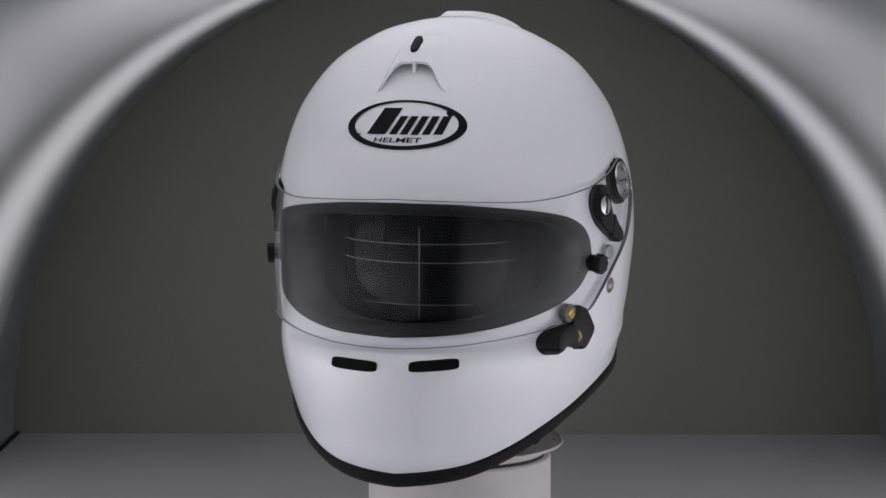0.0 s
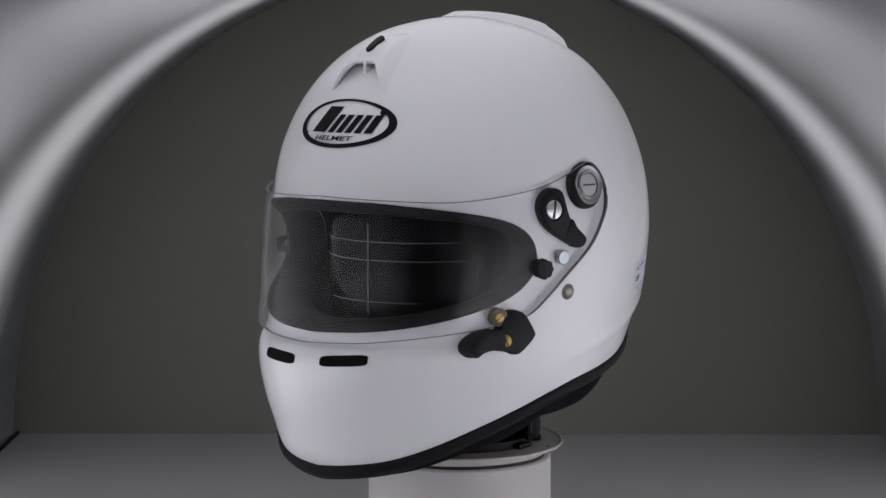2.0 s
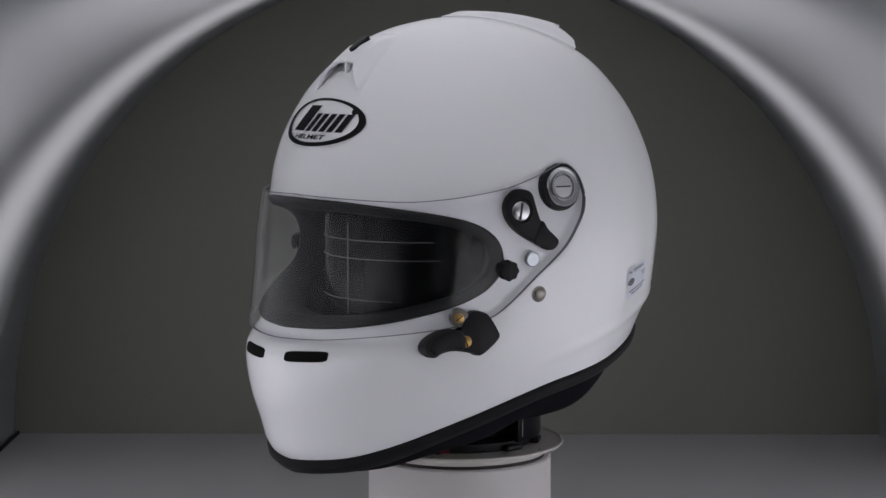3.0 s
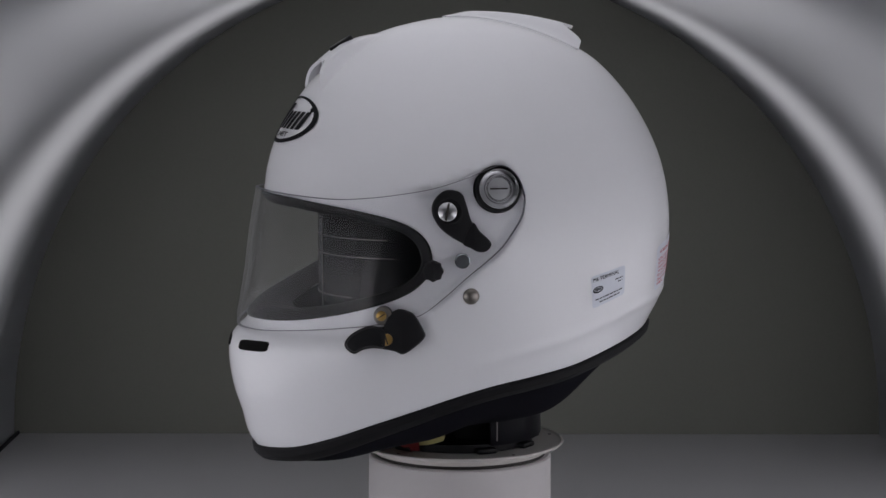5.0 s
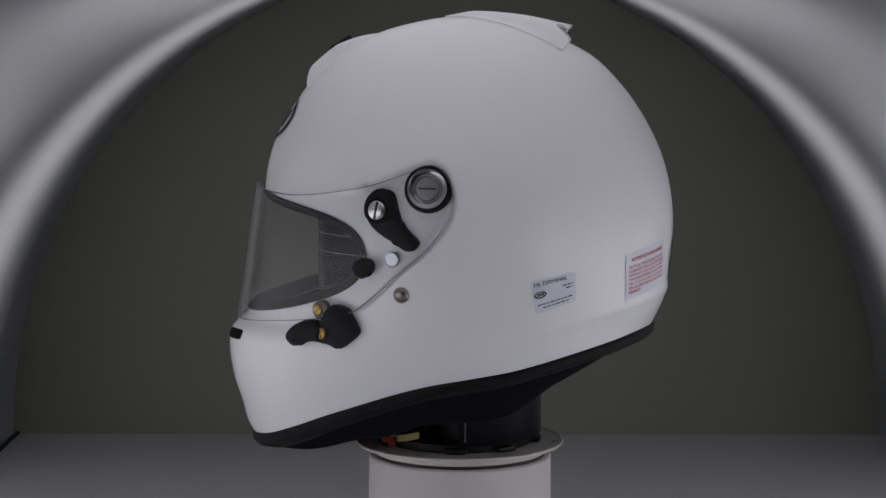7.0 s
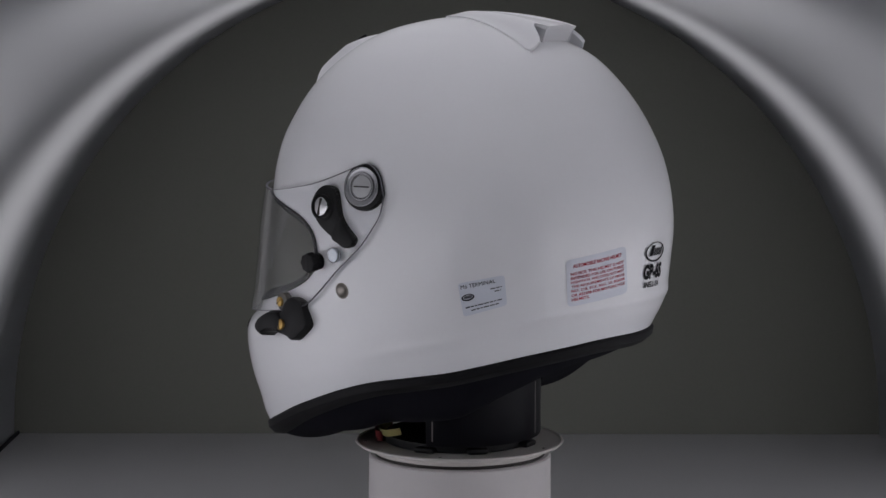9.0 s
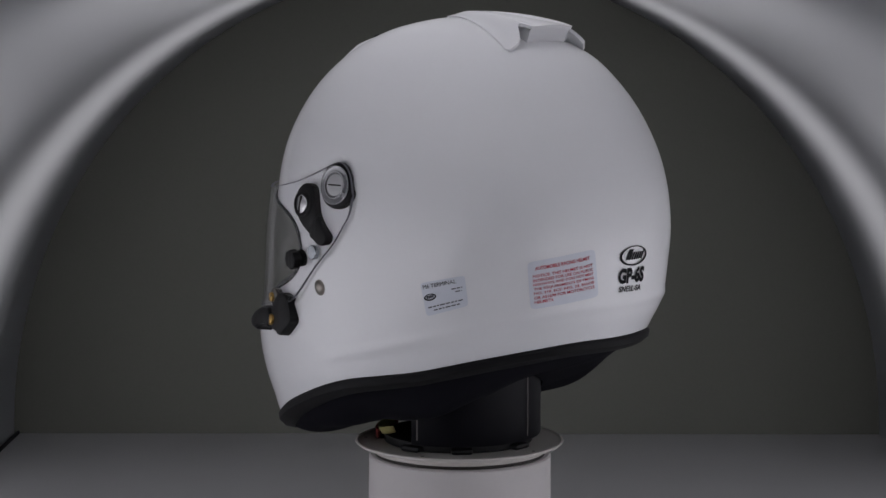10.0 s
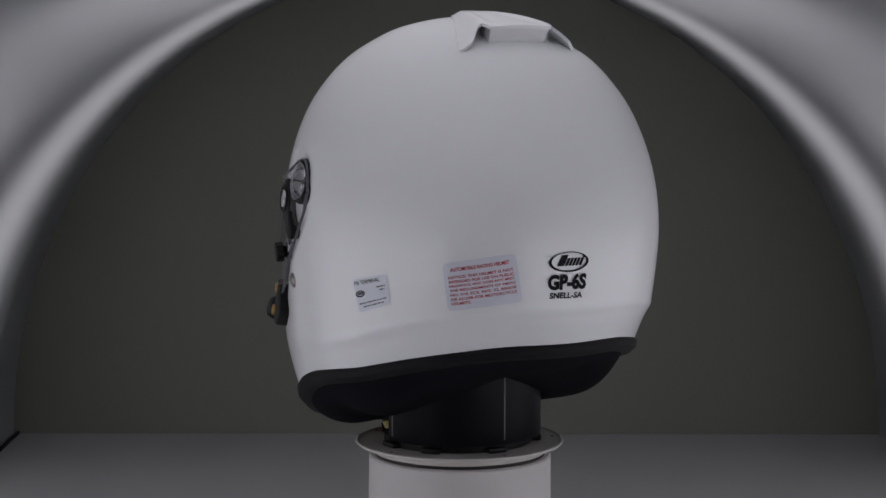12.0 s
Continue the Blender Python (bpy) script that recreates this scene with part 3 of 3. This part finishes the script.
def brow_vent(h):
    """Raised white scoop on the forehead, open to the front, with a black slide on top."""
    half, y0, y1 = 0.0262, -0.1108, -0.0600
    outer, inner = [], []
    N, M = 48, 26
    for j in range(M + 1):
        ro, ri = [], []
        for i in range(N + 1):
            u = -1 + 2 * i / N
            front = 0.225 * ease((0.93 - abs(u)) / 0.62)
            w = front + (1 - front) * j / M
            side = ease((1 - abs(u)) / 0.46)
            back = min(1.0, (1 - w) / 0.52)
            lift = 0.0080 * side * back
            x = X0 + half * u * (1 - 0.50 * w)
            y = y0 + (y1 - y0) * w
            ro.append(over_shell(x, y, lift - 0.0003 + (0.0004 if 0.02 < abs(1 - abs(u)) else 0.0) * back))
            ri.append(over_shell(x, y, max(lift - 0.0022, -0.0008)))
        outer.append(ro)
        inner.append(ri)
    bm = bmesh.new()
    a = grid(bm, outer)
    b = grid(bm, inner, flip=True)
    for i in range(N):
        bm.faces.new((a[0][i], a[0][i + 1], b[0][i + 1], b[0][i]))
    vent = part("brow_vent", bm, WHITE, h, "raised white forehead air scoop", sharp=50)
    bm = bmesh.new()
    m = Matrix.Translation(over_shell(X0, -0.0985, 0.0030))
    box(bm, -0.0012, 0.0012, -0.004, 0.006, -0.006, 0.0042, 0.0005)
    bmesh.ops.transform(bm, matrix=m, verts=bm.verts)
    part("divider", bm, WHITE, vent)
    # black slide
    a, b = Vector((-0.0058, -0.0806, 0.3104)), Vector((-0.0062, -0.0981, 0.2998))
    up = (a - b).normalized()
    n = Vector((0, -0.45, 0.89))
    right = up.cross(n).normalized()
    n = right.cross(up)
    c = (a + b) / 2
    m = Matrix(((right.x, up.x, n.x, c.x), (right.y, up.y, n.y, c.y), (right.z, up.z, n.z, c.z), (0, 0, 0, 1)))
    bm = bmesh.new()
    slab(bm, oval(0.0033, 0.0097, 36, power=2.8), m, -0.010, 0.0016, 0.0008)
    part("vent_slide", bm, PLASTIC, vent, "black oval vent slide")


def crown_duct(h):
    """White exhaust duct on the crown: a broad raised tail with two open side channels."""
    N, M = 80, 34
    y0 = -0.010

    def end(u):
        u = abs(u)
        e = 0.0800 - 0.0020 * (u / 0.5) ** 2 - 0.0080 * ease((u - 0.46) / 0.12) + 0.0135 * ease((u - 0.58) / 0.20) - 0.0040 * ease((u - 0.93) / 0.07)
        return e

    def width_at(y):
        return 0.0045 + 0.52 * (y + 0.010)

    outer, inner = [], []
    for j in range(M + 1):
        ro, ri = [], []
        for i in range(N + 1):
            u = -1 + 2 * i / N
            w = j / M
            y = y0 + (end(u) - y0) * w
            run = (y - y0) / 0.10
            x = X0 + width_at(y) * u
            flat = ease((1 - abs(u)) / 0.52)
            lift = 0.0012 + 0.0128 * flat * (0.20 + 0.80 * ease(run * 1.05)) * ease(run * 4 + 0.1)
            lift *= 1 - 0.26 * ease((0.62 - abs(u)) / 0.3) * math.sin(math.pi * min(1.0, max(0.0, run - 0.2) / 0.75))
            if abs(u) > 0.985:
                lift = -0.001
            ro.append(over_shell(x, y, lift))
            ri.append(over_shell(x, y, max(-0.001, lift - 0.0025)))
        outer.append(ro)
        inner.append(ri)
    bm = bmesh.new()
    a = grid(bm, outer)
    b = grid(bm, inner, flip=True)
    for i in range(N):
        bm.faces.new((a[-1][i], a[-1][i + 1], b[-1][i + 1], b[-1][i]))
        bm.faces.new((a[0][i], a[0][i + 1], b[0][i + 1], b[0][i]))
    duct = part("crown_duct", bm, WHITE, h, "white exhaust duct on the crown", sharp=50)
    # closed rear face of the middle block
    bm = bmesh.new()
    rows = []
    for lift in (0.0134, 0.0065, -0.001):
        rows.append([over_shell(X0 + 0.0232 * 2 * (-0.5 + k / 16), 0.0795 - 0.0020 * (2 * (-0.5 + k / 16)) ** 2 - (0.0 if lift > 0.01 else 0.0008), lift * (1 - 0.12 * abs(-1 + k / 8) ** 3)) for k in range(17)])
    grid(bm, rows)
    for sgn in (-1, 1):
        rows = [[over_shell(X0 + sgn * 0.48 * width_at(0.058 + 0.0195 * k / 12), 0.058 + 0.0195 * k / 12, lift * ease(0.3 + k / 12)) for k in range(13)] for lift in (0.0095, 0.0045, -0.001)]
        grid(bm, rows)
    part("rear_block", bm, WHITE, duct)


def chin_vents(h):
    # the shell is not cut; black patches on it paint the shaded openings
    for d0, d1, z0, z1 in ((-14.6, -2.0, 0.0876, 0.0868), (5.3, 16.9, 0.0874, 0.0893)):
        bm = bmesh.new()
        rows = []
        for lift, k in ((-0.002, 1.0), (0.0004, 1.0), (0.0006, 0.92), (0.0006, 0.6), (0.0006, 0.3), (0.0006, 0.02)):
            row = []
            for x, y in oval(0.5, 0.5, 64, power=5):
                deg = (d0 + d1) / 2 + (d1 - d0) * x * (1 if k == 1 else 0.99)
                zz = z0 + (z1 - z0) * (x + 0.5) + 0.0075 * y * k
                row.append(section(zz, radians(deg), lift))
            rows.append(row)
        vs = grid(bm, rows, wrap=True)
        bm.faces.new(vs[-1])
        part("chin_vent", bm, VENT_SHADE, h, "narrow black patch painted as the shade in a chin air slot")


def visor_trim(h):
    """Thin seam along the visor's edge and the darker moulded lip round the port."""
    bm = bmesh.new()
    cols = [V_END * math.sin(math.pi / 2 * k / 70) for k in range(-70, 71)]
    ring = [(p, 1) for p in cols] + [(p, 0) for p in reversed(cols[1:-1])]
    rows = []
    for off, out in ((0.0018, 0.0006), (0.0036, 0.0006), (0.0038, 0.0001), (0.0018, 0.0001)):
        row = []
        for p, up in ring:
            d = abs(math.degrees(p))
            z = curve_at(V_TOP, d) + out if up else curve_at(V_LOW, d) - out
            pp = p * (1 + out * 2.0)
            row.append(visor_point(z, pp, off, up))
        rows.append(row)
    grid(bm, rows, wrap=True)
    part("visor_seam", bm, SEAM, h, "thin grey visor edge seam")


def rivet(h):
    m = face_frame(76.0, 0.1305, 0.0)
    bm = bmesh.new()
    lathe(bm, [(0.0, -0.002), (0.0060, -0.002), (0.0058, 0.0003), (0.0052, 0.0004), (0.0048, 0.0010), (0.0025, 0.0021), (0.0, 0.0024)], m, n=36)
    part("anchor_insert", bm, DULL_STEEL, h, "round steel threaded insert")


SILVER_DOT = material("silver_dot", (0.36, 0.38, 0.41), 0.24, metal=1.0, grain=0.15, stain=0.1)
GREY_INK = material("faded_ink", (0.06, 0.065, 0.08), 0.5, grain=0.1, stain=0.1)
DULL_STEEL = material("dull_steel", (0.24, 0.22, 0.20), 0.3, metal=1.0, grain=0.1, stain=0.15)
MARKER = material("pale_clear_plastic", (0.12, 0.11, 0.10), 0.15, grain=0.03, stain=0.05)
# black that stands in for the darkness inside the chin slots
VENT_SHADE = material("vent_shade", (0.006, 0.006, 0.006), 0.9, grain=0.1, stain=0.1, spec=0.1)
SEAM = material("grey_seam", (0.13, 0.13, 0.15), 0.45, grain=0.03, stain=0.05)
visor_fittings(helm, 1)
visor_fittings(helm, -1)
latch(helm)
brow_vent(helm)
crown_duct(helm)
chin_vents(helm)
visor_trim(helm)
rivet(helm)

# prints and labels
front_oval = [(-19.8, 0.2668), (19.8, 0.2668), (19.8, 0.2330), (-19.8, 0.2330)]
emblem(quad_map(front_oval, 0.0007), helm)
lettering("emblem_word", "HELMET", quad_map(front_oval, 0.0008), helm, INK, (0.28, 0.655, 0.150, 0.245), 0.1, 0.018)
rear_oval = [(171.1, 0.1638), (182.4, 0.1636), (182.4, 0.1492), (171.1, 0.1494)]
emblem(quad_map(rear_oval, 0.0006), helm, fine=False)
lettering("model_print", "GP-6S", quad_map([(171.1, 0.1485), (182.1, 0.1483), (182.1, 0.1366), (171.1, 0.1370)], 0.0006), helm, INK, (0, 1, 0, 1), 0.0, 0.055)
lettering("standard_print", "SNELL-SA", quad_map([(171.7, 0.1354), (181.1, 0.1349), (181.1, 0.1306), (171.7, 0.1312)], 0.0006), helm, INK, (0, 1, 0, 1), 0.08, 0.03)

card = [(115.4, 0.1404), (128.3, 0.1470), (129.3, 0.1257), (117.2, 0.1168)]
note = film("terminal_label", quad_map(card, 0.0005), helm, LABEL, "pale blue adhesive label with black print")
put = quad_map(card, 0.0009)
lettering("label_title", "M6 TERMINAL", put, note, INK, (0.05, 0.80, 0.81, 0.93), 0.0, 0.0)
bm = bmesh.new()
patch(bm, put, [(0.17 + x, 0.54 + y) for x, y in oval(0.145, 0.10, 40)], [(0.17 + x, 0.545 + y) for x, y in oval(0.115, 0.07, 40)])
for k in range(4):
    bar(bm, put, 0.085 + 0.044 * k, 0.115 + 0.044 * k, 0.51, 0.59, 0.2)
part("label_emblem", bm, INK, note, smooth=False)
bm = bmesh.new()
for u0, u1, v in ((0.68, 0.92, 0.63), (0.76, 0.90, 0.53), (0.08, 0.90, 0.225), (0.20, 0.82, 0.115)):
    u = u0
    k = 0
    while u < u1 - 0.01:
        e = min(u1, u + (0.10, 0.07, 0.05, 0.12)[k % 4])
        bar(bm, put, u, e, v, v + 0.036)
        u, k = e + 0.022, k + 1
part("label_print", bm, GREY_INK, note, smooth=False)

card = [(144.4, 0.1564), (162.5, 0.1642), (164.8, 0.1300), (145.8, 0.1230)]
notice = film("notice_label", quad_map(card, 0.0005), helm, LABEL, "pale blue adhesive label with red print")
put = quad_map(card, 0.0009)
lettering("notice_title", "AUTOMOBILE RACING HELMET", put, notice, RED_INK, (0.10, 0.90, 0.805, 0.880), 0.0, 0.020)
lines = ["NOTICE: THIS HELMET IS NOT", "INTENDED FOR USE ON PUBLIC", "HIGHWAYS, AND DOES NOT MEET", "THE REQUIREMENTS OF FMVSS", "NO. 218, ECE. REG. 22, BS6658", "OR AS1698 FOR MOTORCYCLE", "HELMETS."]
for k, line in enumerate(lines):
    top = 0.715 - 0.091 * k
    lettering("notice_line", line, put, notice, RED_INK, (0.06, 0.94 if k < 6 else 0.33, top - 0.060, top), 0.0, 0.014)


# ---- stand that carries the helmet, and the strap ----
def stand():
    s = empty("helmet_stand", pose(0, 0, DECK, 0, 0, -15.47), "glossy black tube stand inside the helmet, on the turning plate", "stand")
    bm = bmesh.new()
    rows = []
    for r, z in ((0.0599, 0.0105), (0.0623, 0.0105), (0.0629, 0.0118), (0.0629, 0.105), (0.0620, 0.107), (0.0599, 0.107), (0.0599, 0.0105)):
        rows.append([(r * math.cos(radians(a)), r * math.sin(radians(a)), z) for a in range(4, 178, 3)])
    vs = grid(bm, rows)
    for k in (0, -1):
        bm.faces.new([row[k] for row in vs[:-1]])
    bmesh.ops.remove_doubles(bm, verts=bm.verts, dist=1e-6)
    part("tube", bm, TUBE, s, "glossy black half tube, open to the front")
    bm = bmesh.new()
    lathe(bm, [(0.0, 0.010), (0.036, 0.010), (0.036, 0.050), (0.0, 0.050)], Matrix.Translation((0, 0.012, 0)), n=48)
    part("core", bm, PLASTIC, s)
    bm = bmesh.new()
    lathe(bm, [(0.0, 0.0044), (0.0560, 0.0044), (0.0565, 0.0050), (0.0565, 0.0106), (0.0, 0.0106)], n=64)
    part("foot", bm, PLASTIC, s)
    bm = bmesh.new()
    rows = []
    for z, k in ((0.045, 0.90), (0.05, 0.99), (0.056, 1.0), (0.186, 1.0), (0.192, 0.97), (0.194, 0.90)):
        rows.append([(X0 + 0.071 * k * math.cos(2 * math.pi * i / 96), -0.035 + 0.071 * k * math.sin(2 * math.pi * i / 96), z) for i in range(96)])
    vs = grid(bm, rows, wrap=True)
    bm.faces.new(vs[-1])
    bm.faces.new(vs[0])
    head = part("head_block", bm, HEAD, s, "dark glossy round head block with pale mould lines")
    # mould lines on the head block and the tube
    bm = bmesh.new()
    for z in (0.1643, 0.1510, 0.1211):
        span = 62 if z < 0.16 else 58
        span = 34 if z < 0.13 else span
        rows = [[(X0 + r * math.sin(radians(a)), -0.035 - r * math.cos(radians(a)), z + dz) for a in range(-span, span + 1, 4)] for r, dz in ((0.0709, 0.00035), (0.0714, 0.0002), (0.0714, -0.0002), (0.0709, -0.00035))]
        grid(bm, rows)
    rows = [[(X0 + 0.004 + dx, -0.035 - r, z) for z in (0.112, 0.144, 0.177)] for r, dx in ((0.0708, -0.0005), (0.0714, -0.0003), (0.0714, 0.0003), (0.0708, 0.0005))]
    grid(bm, rows)
    part("mould_line", bm, LINE, head, "pale thin mould line")
    for a in (8.6, 92.6):
        bm = bmesh.new()
        m = Matrix.Rotation(radians(a), 4, "Z")
        box(bm, 0.0620, 0.0632, -0.0004, 0.0004, 0.014, 0.090)
        bmesh.ops.transform(bm, matrix=m, verts=bm.verts)
        part("tube_seam", bm, LINE, s, "pale thin seam")
    for a in (-60, 2, 40, 88, 150, 215):
        bm = bmesh.new()
        box(bm, 0.046, 0.0630, -0.008, 0.008, 0.0044, 0.0086, 0.0018)
        bmesh.ops.transform(bm, matrix=Matrix.Rotation(radians(a), 4, "Z"), verts=bm.verts)
        part("foot_clip", bm, PLASTIC, s)
    return s


def strap():
    s = empty("chin_strap", pose(0, 0, DECK, 0, 0, -15.47), "red and yellow chin strap hanging out of the helmet", "strap")

    def band(name, mat, centre, r, a0, a1, z0, z1, lean, label):
        bm = bmesh.new()
        rows = []
        for rr, z in ((r, z0), (r + 0.0018, z0), (r + 0.0018 + lean, z1), (r + lean, z1), (r, z0)):
            rows.append([(centre[0] + rr * math.cos(radians(a)), centre[1] + rr * math.sin(radians(a)), z + 0.003 * math.sin(radians(2 * a))) for a in [a0 + (a1 - a0) * k / 24 for k in range(25)]])
        grid(bm, rows)
        part(name, bm, mat, s, label)

    band("yellow_loop", YELLOW, (0.022, -0.028), 0.021, -105, 5, 0.0125, 0.0180, 0.003, "worn yellow webbing loop")
    band("red_tab", RED, (0.020, -0.032), 0.023, -120, -30, 0.0085, 0.0160, 0.001, "red webbing tab")
    return s


holder = stand()
chin_strap = strap()


# ---- what turns ----
def motions():
    """The turntable carries the helmet round at an even pace."""
    def turn(t):
        return -15.47 - 11.18 * t - 0.93 * (t / 12) * (1 - t / 12)

    times = [0.5 * k for k in range(25)]
    for thing in TURNING:
        walk(thing, [(t, pose(0.0010 if thing is plate else 0.0, 0, DECK + (PLATE_UP if thing is plate else 0.0), 0, 0, turn(t))) for t in times])


TURNING = [helm, plate, holder, chin_strap]
motions()
